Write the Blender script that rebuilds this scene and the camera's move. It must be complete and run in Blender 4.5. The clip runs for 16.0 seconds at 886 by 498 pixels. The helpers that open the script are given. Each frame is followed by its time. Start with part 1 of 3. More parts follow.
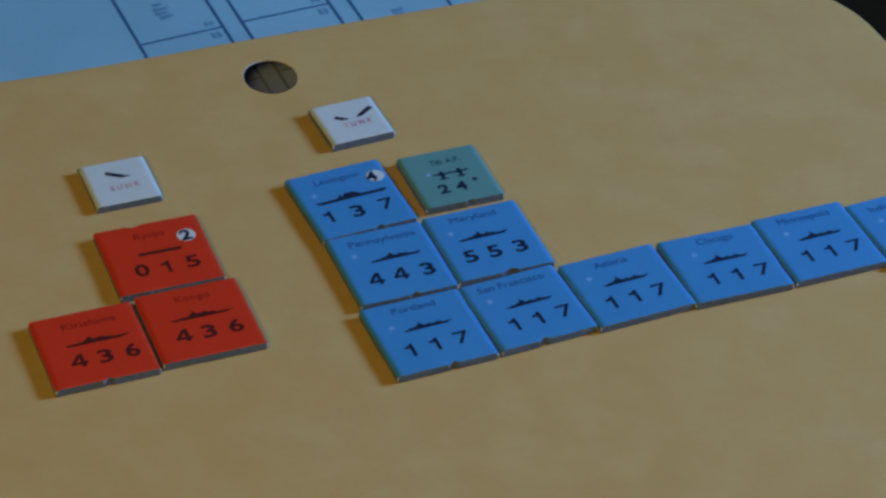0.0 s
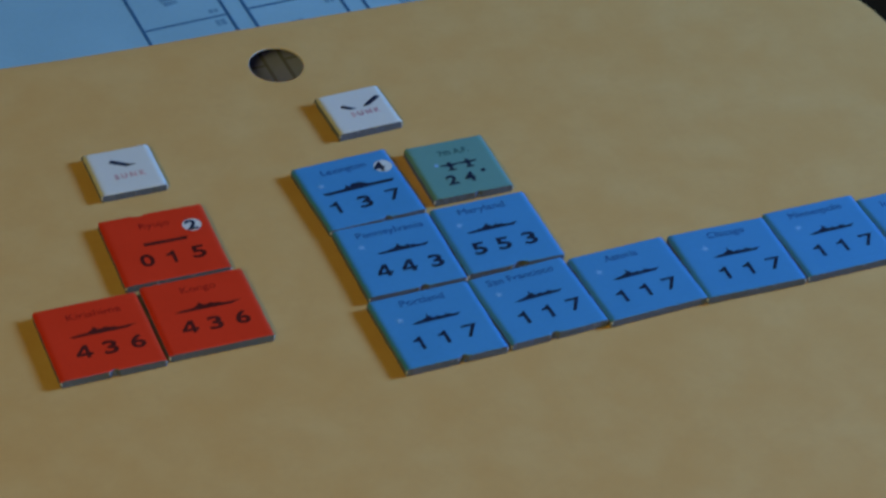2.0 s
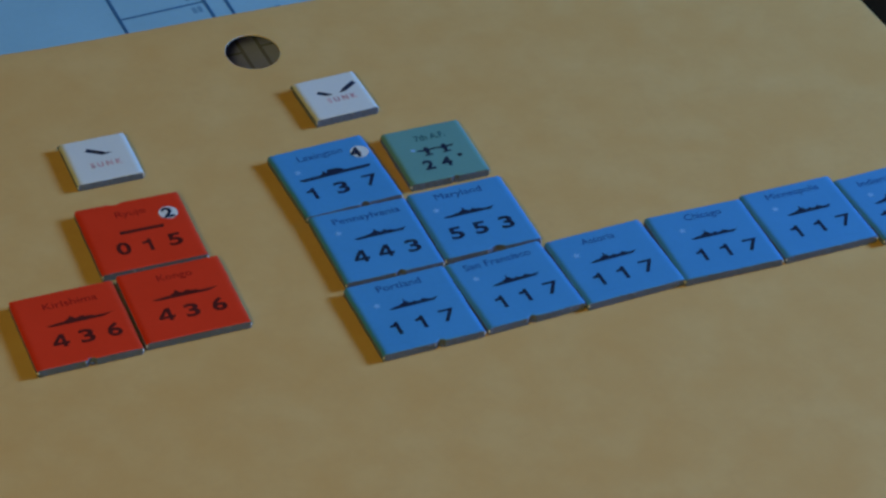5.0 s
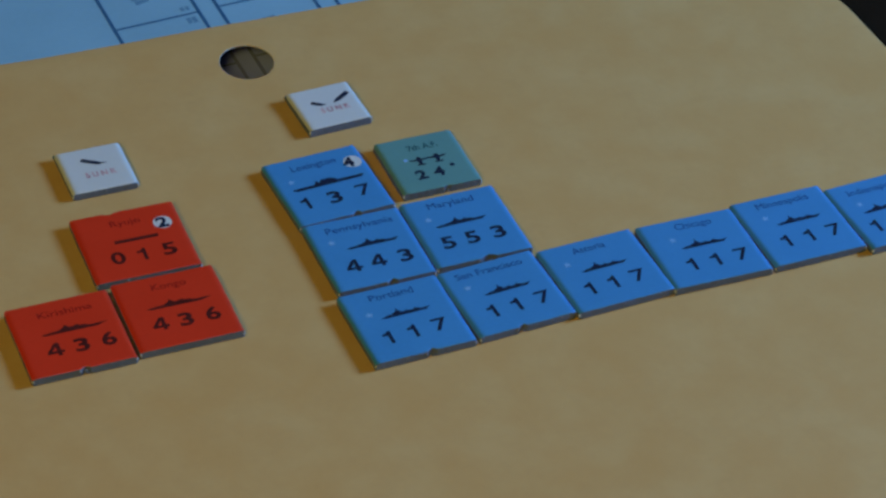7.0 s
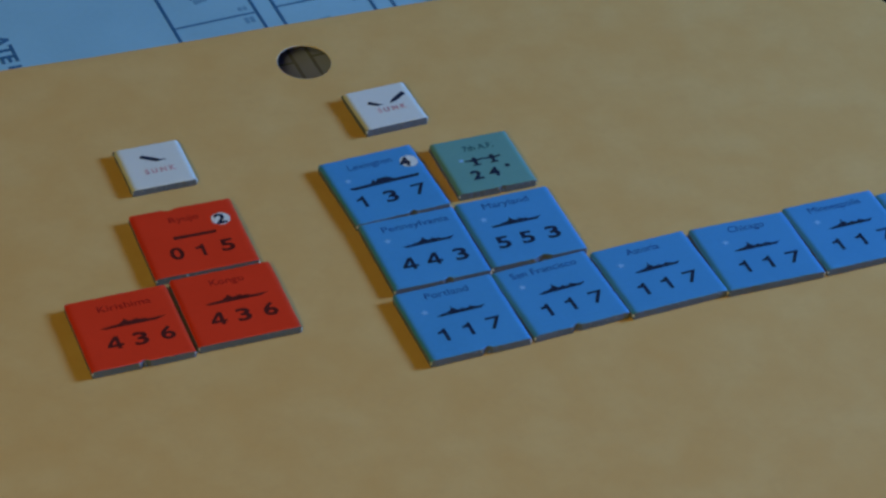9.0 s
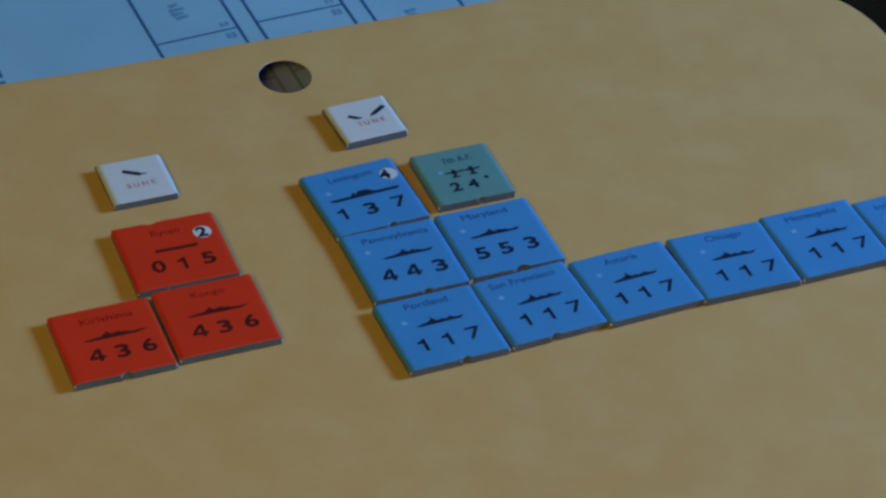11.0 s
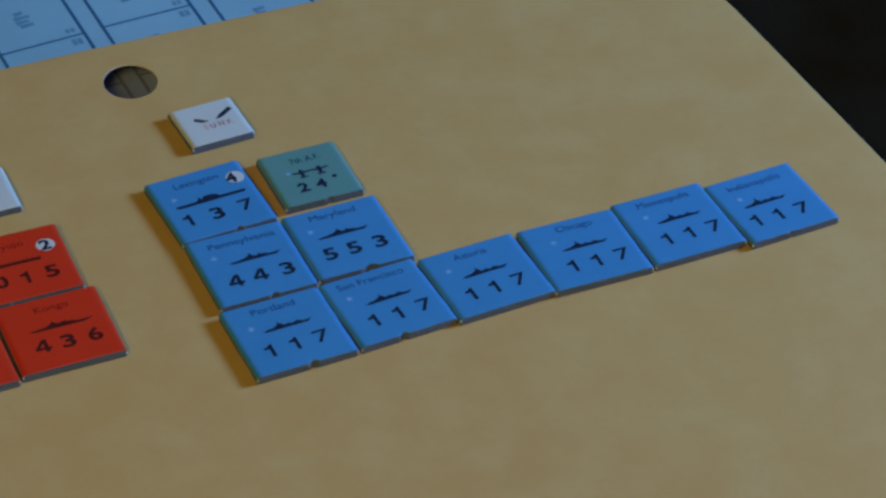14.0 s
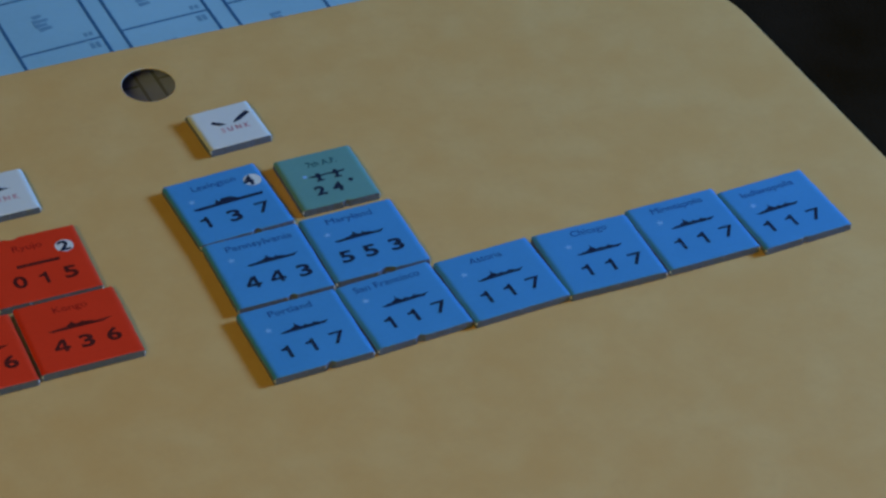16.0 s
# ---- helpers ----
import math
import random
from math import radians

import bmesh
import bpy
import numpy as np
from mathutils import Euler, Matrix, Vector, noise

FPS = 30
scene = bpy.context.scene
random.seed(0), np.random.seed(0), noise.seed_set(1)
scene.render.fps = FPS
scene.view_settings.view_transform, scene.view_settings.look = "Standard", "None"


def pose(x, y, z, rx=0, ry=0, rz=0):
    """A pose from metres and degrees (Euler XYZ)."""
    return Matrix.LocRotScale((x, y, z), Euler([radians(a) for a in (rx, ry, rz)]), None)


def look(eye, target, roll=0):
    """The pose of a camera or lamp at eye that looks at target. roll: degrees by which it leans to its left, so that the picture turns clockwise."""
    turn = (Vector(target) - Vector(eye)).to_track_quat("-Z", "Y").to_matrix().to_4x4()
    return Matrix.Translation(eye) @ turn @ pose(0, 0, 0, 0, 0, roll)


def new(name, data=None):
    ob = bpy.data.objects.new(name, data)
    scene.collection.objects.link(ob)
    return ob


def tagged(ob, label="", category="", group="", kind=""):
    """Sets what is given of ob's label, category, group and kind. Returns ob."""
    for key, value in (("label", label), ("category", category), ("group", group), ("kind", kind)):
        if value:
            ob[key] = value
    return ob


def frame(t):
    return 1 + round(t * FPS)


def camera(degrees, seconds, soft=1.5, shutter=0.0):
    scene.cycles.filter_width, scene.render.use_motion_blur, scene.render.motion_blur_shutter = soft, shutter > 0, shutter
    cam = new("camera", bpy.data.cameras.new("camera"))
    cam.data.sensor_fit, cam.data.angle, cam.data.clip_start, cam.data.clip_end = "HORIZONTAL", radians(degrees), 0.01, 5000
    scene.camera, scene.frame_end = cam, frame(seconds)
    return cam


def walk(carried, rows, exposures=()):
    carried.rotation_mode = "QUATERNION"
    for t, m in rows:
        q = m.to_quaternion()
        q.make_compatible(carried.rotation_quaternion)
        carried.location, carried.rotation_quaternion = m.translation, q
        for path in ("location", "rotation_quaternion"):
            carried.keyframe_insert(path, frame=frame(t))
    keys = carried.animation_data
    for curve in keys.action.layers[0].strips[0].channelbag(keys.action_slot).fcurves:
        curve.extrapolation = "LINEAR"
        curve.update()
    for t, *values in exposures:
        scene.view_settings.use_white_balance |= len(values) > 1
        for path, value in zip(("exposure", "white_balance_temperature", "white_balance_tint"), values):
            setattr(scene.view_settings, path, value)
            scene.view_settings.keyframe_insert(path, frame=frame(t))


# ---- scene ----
# ---- camera ----
cam = camera(18.0, 16.0, soft=2.7, shutter=1.0)
PATH = [
    (0.0, -0.12822, -0.28360, 0.27546, 51.256, -2.449, -23.400),
    (0.2, -0.12889, -0.28346, 0.27535, 51.230, -2.537, -23.327),
    (0.3, -0.12923, -0.28338, 0.27529, 51.254, -2.582, -23.345),
    (0.5, -0.12990, -0.28324, 0.27518, 51.303, -2.672, -23.418),
    (0.7, -0.12986, -0.28267, 0.27492, 51.253, -2.705, -23.444),
    (0.8, -0.12984, -0.28238, 0.27479, 51.222, -2.721, -23.445),
    (1.0, -0.12979, -0.28181, 0.27453, 51.211, -2.755, -23.486),
    (1.2, -0.12946, -0.28164, 0.27453, 51.166, -2.718, -23.573),
    (1.3, -0.12929, -0.28155, 0.27453, 51.156, -2.699, -23.583),
    (1.5, -0.12895, -0.28138, 0.27452, 51.146, -2.663, -23.637),
    (1.7, -0.12947, -0.28003, 0.27391, 51.087, -2.792, -23.576),
    (1.8, -0.12973, -0.27936, 0.27361, 51.043, -2.857, -23.509),
    (2.0, -0.13025, -0.27801, 0.27300, 50.965, -2.985, -23.455),
    (2.2, -0.13021, -0.27728, 0.27223, 50.727, -3.000, -23.308),
    (2.3, -0.13020, -0.27692, 0.27185, 50.704, -3.011, -23.348),
    (2.5, -0.13016, -0.27619, 0.27109, 50.683, -3.034, -23.248),
    (2.7, -0.13039, -0.27608, 0.27098, 50.655, -3.010, -22.911),
    (2.8, -0.13050, -0.27603, 0.27092, 50.714, -3.000, -23.107),
    (3.0, -0.13073, -0.27592, 0.27081, 50.792, -2.980, -23.756),
    (3.2, -0.12994, -0.27608, 0.27105, 50.782, -2.983, -23.936),
    (3.3, -0.12955, -0.27617, 0.27117, 50.794, -2.985, -24.138),
    (3.5, -0.12876, -0.27633, 0.27141, 50.769, -2.986, -24.108),
    (3.7, -0.12795, -0.27657, 0.27139, 50.717, -2.908, -24.085),
    (3.8, -0.12754, -0.27669, 0.27138, 50.688, -2.869, -24.049),
    (4.0, -0.12673, -0.27693, 0.27136, 50.668, -2.793, -23.959),
    (4.2, -0.12700, -0.27748, 0.27145, 50.744, -2.541, -23.932),
    (6.3, -0.12749, -0.28090, 0.27503, 50.735, -2.552, -23.841),
    (6.5, -0.12740, -0.28112, 0.27527, 50.769, -2.585, -23.984),
    (6.7, -0.12726, -0.28129, 0.27539, 50.772, -2.563, -23.860),
    (6.8, -0.12720, -0.28137, 0.27545, 50.769, -2.552, -23.854),
    (7.0, -0.12706, -0.28154, 0.27557, 50.790, -2.531, -23.882),
    (7.2, -0.12732, -0.28140, 0.27532, 50.826, -2.586, -23.845),
    (7.3, -0.12745, -0.28133, 0.27520, 50.838, -2.614, -23.817),
    (7.5, -0.12771, -0.28119, 0.27495, 50.881, -2.669, -23.790),
    (7.7, -0.12749, -0.28144, 0.27519, 50.734, -2.618, -23.705),
    (7.8, -0.12739, -0.28157, 0.27531, 50.689, -2.593, -23.778),
    (8.0, -0.12717, -0.28183, 0.27554, 50.687, -2.547, -23.591),
    (8.2, -0.12900, -0.28254, 0.27610, 50.788, -2.612, -23.581),
    (8.3, -0.12991, -0.28289, 0.27639, 50.816, -2.643, -23.263),
    (8.5, -0.13173, -0.28360, 0.27695, 50.867, -2.706, -23.056),
    (8.7, -0.13185, -0.28380, 0.27693, 50.902, -2.674, -22.965),
    (8.8, -0.13191, -0.28389, 0.27692, 50.922, -2.659, -22.932),
    (9.0, -0.13203, -0.28409, 0.27690, 50.935, -2.626, -22.932),
    (9.2, -0.13151, -0.28471, 0.27714, 50.939, -2.530, -22.956),
    (9.3, -0.13125, -0.28502, 0.27727, 50.939, -2.482, -22.954),
    (9.5, -0.13072, -0.28563, 0.27751, 50.977, -2.386, -23.023),
    (9.7, -0.13000, -0.28696, 0.27811, 51.035, -2.259, -23.103),
    (9.8, -0.12964, -0.28763, 0.27841, 51.050, -2.195, -23.112),
    (10.0, -0.12892, -0.28896, 0.27901, 51.179, -2.069, -23.102),
    (10.2, -0.12926, -0.28890, 0.27894, 51.220, -2.113, -23.053),
    (12.3, -0.13281, -0.28836, 0.27824, 51.462, -2.571, -23.468),
    (12.5, -0.13315, -0.28831, 0.27817, 51.441, -2.613, -23.394),
    (12.6, -0.13296, -0.28827, 0.27817, 51.375, -2.587, -23.398),
    (12.7, -0.13250, -0.28817, 0.27817, 51.320, -2.526, -23.423),
    (12.8, -0.13153, -0.28795, 0.27818, 51.265, -2.395, -23.475),
    (12.9, -0.12992, -0.28760, 0.27819, 51.193, -2.178, -23.522),
    (13.0, -0.12669, -0.28689, 0.27820, 51.058, -1.742, -23.651),
    (13.1, -0.12472, -0.28740, 0.27845, 51.032, -1.624, -24.420),
    (13.2, -0.12275, -0.28792, 0.27870, 50.996, -1.506, -25.035),
    (13.3, -0.12079, -0.28843, 0.27896, 50.997, -1.388, -25.132),
    (13.4, -0.11882, -0.28894, 0.27921, 50.980, -1.271, -25.318),
    (13.5, -0.11685, -0.28946, 0.27946, 50.954, -1.154, -25.377),
    (13.6, -0.11619, -0.28942, 0.27928, 50.948, -1.128, -25.452),
    (13.7, -0.11552, -0.28937, 0.27910, 50.936, -1.103, -25.552),
    (13.8, -0.11486, -0.28933, 0.27893, 50.926, -1.077, -25.609),
    (14.0, -0.11353, -0.28924, 0.27857, 50.888, -1.026, -25.596),
    (14.2, -0.11382, -0.28931, 0.27860, 50.850, -1.057, -25.570),
    (14.3, -0.11396, -0.28935, 0.27862, 50.854, -1.072, -25.550),
    (14.5, -0.11425, -0.28942, 0.27865, 50.866, -1.103, -25.421),
    (14.7, -0.11461, -0.28948, 0.27854, 50.865, -1.136, -25.371),
    (14.8, -0.11479, -0.28952, 0.27848, 50.883, -1.152, -25.340),
    (15.0, -0.11515, -0.28958, 0.27837, 50.893, -1.185, -25.319),
    (15.2, -0.11575, -0.28988, 0.27839, 50.955, -1.225, -25.379),
    (15.3, -0.11606, -0.29004, 0.27841, 50.974, -1.246, -25.402),
    (15.5, -0.11666, -0.29034, 0.27843, 51.015, -1.286, -25.406),
    (15.7, -0.11694, -0.29072, 0.27889, 51.087, -1.305, -25.385),
    (15.8, -0.11708, -0.29092, 0.27911, 51.128, -1.315, -25.389),
    (16.0, -0.11736, -0.29130, 0.27957, 51.132, -1.334, -25.357),
]
walk(cam, [(t, pose(x, y, z, rx, ry, rz)) for t, x, y, z, rx, ry, rz in PATH])

# ---- light ----
# blue light beside the table, warm opposite; unseen window and pendant lamp added
MM = 0.001
SIDE_WATTS, SIDE_COLOUR = 14.4, (0.205, 0.46, 0.98)
LAMP_WATTS, LAMP_COLOUR = 3.95, (1.0, 0.74, 0.15)
TABLE_Z, FLOOR_Z, CEIL_Z = -4.6 * MM, -0.75, 1.75
# unseen window, added close beside the table; blind down to a low glass strip
WIN_X, WIN_Y, WIN_Z, WIN_W, WIN_H = 0.89, -0.105, 0.40, 0.27, 0.19

world = bpy.data.worlds.new("sky")
scene.world = world
world.use_nodes = True
sky = world.node_tree.nodes.new("ShaderNodeTexSky")
sky.sky_type, sky.sun_disc = "NISHITA", False
sky.sun_elevation, sky.sun_rotation = radians(25), radians(90)
world.node_tree.links.new(sky.outputs[0], world.node_tree.nodes["Background"].inputs[0])
world.node_tree.nodes["Background"].inputs[1].default_value = 0.08

side_light = bpy.data.lights.new("blue_side_light", "AREA")
side_light.shape, side_light.size, side_light.size_y = "RECTANGLE", WIN_W, WIN_H
side_light.energy, side_light.color = SIDE_WATTS, SIDE_COLOUR
new("blue_side_light", side_light).matrix_world = look((WIN_X - 0.02, WIN_Y, WIN_Z), (0.02, 0.03, 0.0))

# warm light from an unseen lamp; the pendant is added to hold it
bulb = bpy.data.lights.new("warm_lamp_light", "AREA")
bulb.shape, bulb.size, bulb.energy, bulb.color = "DISK", 0.37, LAMP_WATTS, LAMP_COLOUR
LAMP_AT = (-0.55, -0.565, 0.68)
new("warm_lamp_light", bulb).matrix_world = look(LAMP_AT, (0.0, 0.03, 0.0))


# ---- materials ----
def material(name, base, rough=0.6, grain=900.0, amount=0.10, patch=60.0, patch_amount=0.08, bump=0.02, bump_scale=None, spec=0.4, tint=None, stain=None):
    """A surface whose base colour varies with a fine grain and with larger patches, with fine relief."""
    m = bpy.data.materials.new(name)
    m.use_nodes = True
    n, links = m.node_tree.nodes, m.node_tree.links
    bsdf = n["Principled BSDF"]
    co = n.new("ShaderNodeTexCoord")
    info = n.new("ShaderNodeObjectInfo")
    shift = n.new("ShaderNodeVectorMath")
    shift.operation = "MULTIPLY_ADD"
    comb = n.new("ShaderNodeCombineXYZ")
    for k in range(3):
        links.new(info.outputs["Random"], comb.inputs[k])
    links.new(comb.outputs[0], shift.inputs[0])
    shift.inputs[1].default_value = (0.37, 0.21, 0.11)
    links.new(co.outputs["Object"], shift.inputs[2])
    fine, wide = n.new("ShaderNodeTexNoise"), n.new("ShaderNodeTexNoise")
    fine.inputs["Scale"].default_value, fine.inputs["Detail"].default_value = grain, 4
    wide.inputs["Scale"].default_value, wide.inputs["Detail"].default_value = patch, 5
    links.new(shift.outputs[0], fine.inputs["Vector"])
    links.new(shift.outputs[0], wide.inputs["Vector"])

    def blend(source, amt, a, to):
        mix = n.new("ShaderNodeMix")
        mix.data_type, mix.blend_type = "RGBA", "MIX"
        ramp = n.new("ShaderNodeMapRange")
        ramp.inputs[1].default_value, ramp.inputs[2].default_value = 0.32, 0.68
        ramp.inputs[3].default_value, ramp.inputs[4].default_value = 0.0, amt
        links.new(source.outputs["Fac"], ramp.inputs[0])
        links.new(ramp.outputs[0], mix.inputs["Factor"])
        if isinstance(a, tuple):
            mix.inputs["A"].default_value = (*a, 1)
        else:
            links.new(a, mix.inputs["A"])
        mix.inputs["B"].default_value = (*to, 1)
        return mix.outputs["Result"]

    dark = tuple(c * 0.55 for c in base)
    col = blend(fine, amount, base, dark)
    col = blend(wide, patch_amount, col, tint or tuple(min(1, c * 1.5 + 0.02) for c in base))
    if stain:
        broad = n.new("ShaderNodeTexNoise")
        broad.inputs["Scale"].default_value, broad.inputs["Detail"].default_value, broad.inputs["Distortion"].default_value = patch * 0.5, 8, 0.4
        links.new(co.outputs["Object"], broad.inputs["Vector"])
        col = blend(broad, 0.7, col, stain)
    links.new(col, bsdf.inputs["Base Color"])
    bsdf.inputs["Roughness"].default_value = rough
    bsdf.inputs["Specular IOR Level"].default_value = spec
    b = n.new("ShaderNodeBump")
    b.inputs["Strength"].default_value, b.inputs["Distance"].default_value = bump, 0.0004
    relief = fine
    if bump_scale:
        relief = n.new("ShaderNodeTexNoise")
        relief.inputs["Scale"].default_value, relief.inputs["Detail"].default_value = bump_scale, 5
        links.new(shift.outputs[0], relief.inputs["Vector"])
    links.new(relief.outputs["Fac"], b.inputs["Height"])
    links.new(b.outputs[0], bsdf.inputs["Normal"])
    return m


MANILA = material("manila_card", (0.560, 0.358, 0.130), 0.55, 700, 0.10, 160, 0.45, 0.07, 260, 0.5, (0.615, 0.435, 0.180), (0.535, 0.318, 0.100))
# pale cut edge, its colour lifted further to carry the highlight
MANILA_CUT_LIT = material("manila_cut_edge_lit", (0.66, 0.56, 0.40), 0.8, 1500, 0.2, 90, 0.1, 0.1)
MAP_BLUE = material("blue_map_paper", (0.200, 0.398, 0.522), 0.5, 900, 0.08, 45, 0.22, 0.03)
MAP_INK = material("map_line_ink", (0.020, 0.105, 0.225), 0.6, 900, 0.2, 80, 0.1)
MAP_GREY = material("map_label_ink", (0.105, 0.25, 0.385), 0.6, 1200, 0.3, 200, 0.2)
# the map's shade under the hole is put into these two colours
SHADED_MAP = material("shaded_map_paper", (0.22, 0.275, 0.72), 0.6, 900, 0.1, 120, 0.25, 0.05)
SHADED_MAP_INK = material("shaded_map_line_ink", (0.12, 0.145, 0.36), 0.6, 900, 0.2, 80, 0.1)
BLUE = material("blue_print", (0.049, 0.243, 0.52), 0.42, 1600, 0.10, 120, 0.10, 0.03)
TEAL = material("teal_print", (0.105, 0.264, 0.257), 0.45, 1600, 0.10, 120, 0.10, 0.03)
RED = material("red_print", (0.61, 0.034, 0.008), 0.45, 1600, 0.10, 120, 0.10, 0.03)
WHITE = material("white_print", (0.545, 0.59, 0.585), 0.45, 1600, 0.05, 120, 0.06, 0.03)
CORE = material("grey_chipboard", (0.098, 0.128, 0.205), 0.9, 1800, 0.22, 300, 0.2, 0.4)
TORN = material("torn_white_paper", (0.56, 0.56, 0.56), 0.95, 2500, 0.2, 400, 0.1, 0.3)
FRAY = material("frayed_grey_paper", (0.22, 0.23, 0.27), 0.95, 2500, 0.3, 400, 0.2, 0.3)
BLACK_INK = material("black_ink", (0.011, 0.018, 0.046), 0.5, 2500, 0.2, 300, 0.1, 0.02, None, 0.12)
BROWN_INK = material("brown_black_ink", (0.070, 0.011, 0.009), 0.5, 2500, 0.3, 300, 0.2, 0.02, None, 0.12)
BLUE_INK = material("dark_blue_ink", (0.016, 0.062, 0.22), 0.5, 2500, 0.3, 300, 0.2, 0.02, None, 0.12)
RED_INK = material("dark_red_ink", (0.24, 0.010, 0.008), 0.5, 2500, 0.3, 300, 0.2, 0.02, None, 0.12)
TEAL_INK = material("dark_teal_ink", (0.022, 0.095, 0.115), 0.5, 2500, 0.3, 300, 0.2, 0.02, None, 0.12)
PINK_INK = material("faded_red_ink", (0.40, 0.17, 0.22), 0.5, 2500, 0.45, 700, 0.8, 0.02, None, 0.4, (0.7, 0.5, 0.52))
PALE_INK = material("pale_blue_ink", (0.20, 0.41, 0.70), 0.5, 2500, 0.2, 300, 0.1)
CLOTH = material("black_tablecloth", (0.011, 0.0070, 0.0028), 0.95, 1500, 0.4, 60, 0.2, 0.4, None, 0.01)
WALL = material("cream_wall_paint", (0.62, 0.52, 0.36), 0.8, 60, 0.06, 2, 0.08, 0.05)
CEIL = material("white_ceiling_paint", (0.75, 0.72, 0.66), 0.85, 60, 0.05, 2, 0.05, 0.05)
BOARDS = material("brown_floor_boards", (0.20, 0.12, 0.07), 0.6, 40, 0.3, 3, 0.2, 0.1)
FRAME = material("white_window_paint", (0.78, 0.78, 0.76), 0.5, 80, 0.05, 4, 0.05)
SHADE = material("opal_lamp_glass", (0.8, 0.74, 0.6), 0.5, 80, 0.05, 4, 0.05)
OAK = material("dark_table_wood", (0.06, 0.04, 0.03), 0.5, 90, 0.3, 6, 0.2, 0.1)


random.seed(11)


# ---- mesh helpers ----
def part(name, bm, mat, parent=None, label="", place=None):
    """Links a bmesh as one mesh object, under a thing or a part."""
    me = bpy.data.meshes.new(name)
    bmesh.ops.recalc_face_normals(bm, faces=bm.faces)
    bm.to_mesh(me)
    bm.free()
    me.materials.append(mat)
    ob = new(name, me)
    ob.parent = parent
    if place is not None:
        ob.matrix_basis = place
    if label:
        ob["label"] = label
    return ob


def box(bm, x0, x1, y0, y1, z0, z1, bevel=0.0):
    r = bmesh.ops.create_cube(bm, size=1, matrix=Matrix.Translation(((x0 + x1) / 2, (y0 + y1) / 2, (z0 + z1) / 2)) @ Matrix.Diagonal((x1 - x0, y1 - y0, z1 - z0, 1)))
    if bevel:
        edges = list({e for v in r["verts"] for e in v.link_edges})
        bmesh.ops.bevel(bm, geom=edges, offset=bevel, segments=2, profile=0.5, affect="EDGES")
    return bm


def slab(points, z0, z1):
    """A flat shape with a little thickness, from its outline."""
    bm = bmesh.new()
    low = [bm.verts.new((x, y, z0)) for x, y in points]
    high = [bm.verts.new((x, y, z1)) for x, y in points]
    bm.faces.new(high)
    bm.faces.new(low[::-1])
    for k in range(len(points)):
        j = (k + 1) % len(points)
        bm.faces.new((low[k], low[j], high[j], high[k]))
    return bm


def stroke(x0, y0, x1, y1, wide, z0, z1, end_wide=None):
    """A straight bar between two points, tapering to end_wide."""
    d = Vector((x1 - x0, y1 - y0)).normalized()
    s, e = Vector((-d.y, d.x)) * wide / 2, Vector((-d.y, d.x)) * (wide if end_wide is None else end_wide) / 2
    a, b = Vector((x0, y0)), Vector((x1, y1))
    return slab([tuple(a - s), tuple(b - e), tuple(b + e), tuple(a + s)], z0, z1)


def lettering(name, text, size, mat, parent, x, y, z, width=None, weight=0.0, turn=0.0, label=""):
    """Raised ink lettering centred at (x, y), scaled to the given width."""
    cu = bpy.data.curves.new(name, "FONT")
    cu.body, cu.size, cu.offset, cu.extrude = text, 1.0, weight, 0.006
    cu.align_x, cu.align_y, cu.resolution_u = "CENTER", "CENTER", 4
    tmp = bpy.data.objects.new(name, cu)
    me = bpy.data.meshes.new_from_object(tmp)
    bpy.data.objects.remove(tmp)
    bpy.data.curves.remove(cu)
    xs = [v.co.x for v in me.vertices]
    ys = [v.co.y for v in me.vertices]
    sy = size / 0.70
    sx = width / (max(xs) - min(xs)) if width else sy
    cx, cy = (max(xs) + min(xs)) / 2, (max(ys) + min(ys)) / 2
    me.transform(Matrix.Diagonal((sx, sy, size, 1)) @ Matrix.Translation((-cx, -cy, 0)))
    me.name = name
    me.materials.clear()
    me.materials.append(mat)
    ob = new(name, me)
    ob.parent = parent
    ob.matrix_basis = pose(x, y, z, 0, 0, turn)
    if label:
        ob["label"] = label
    return ob


def ring(bm, pts, z):
    return [bm.verts.new((x, y, z)) for x, y in pts]


def bridge(bm, a, b):
    for k in range(len(a)):
        j = (k + 1) % len(a)
        bm.faces.new((a[k], a[j], b[j], b[k]))


def round_points(cx, cy, rx, ry, n=48):
    return [(cx + rx * math.cos(2 * math.pi * k / n), cy + ry * math.sin(2 * math.pi * k / n)) for k in range(n)]


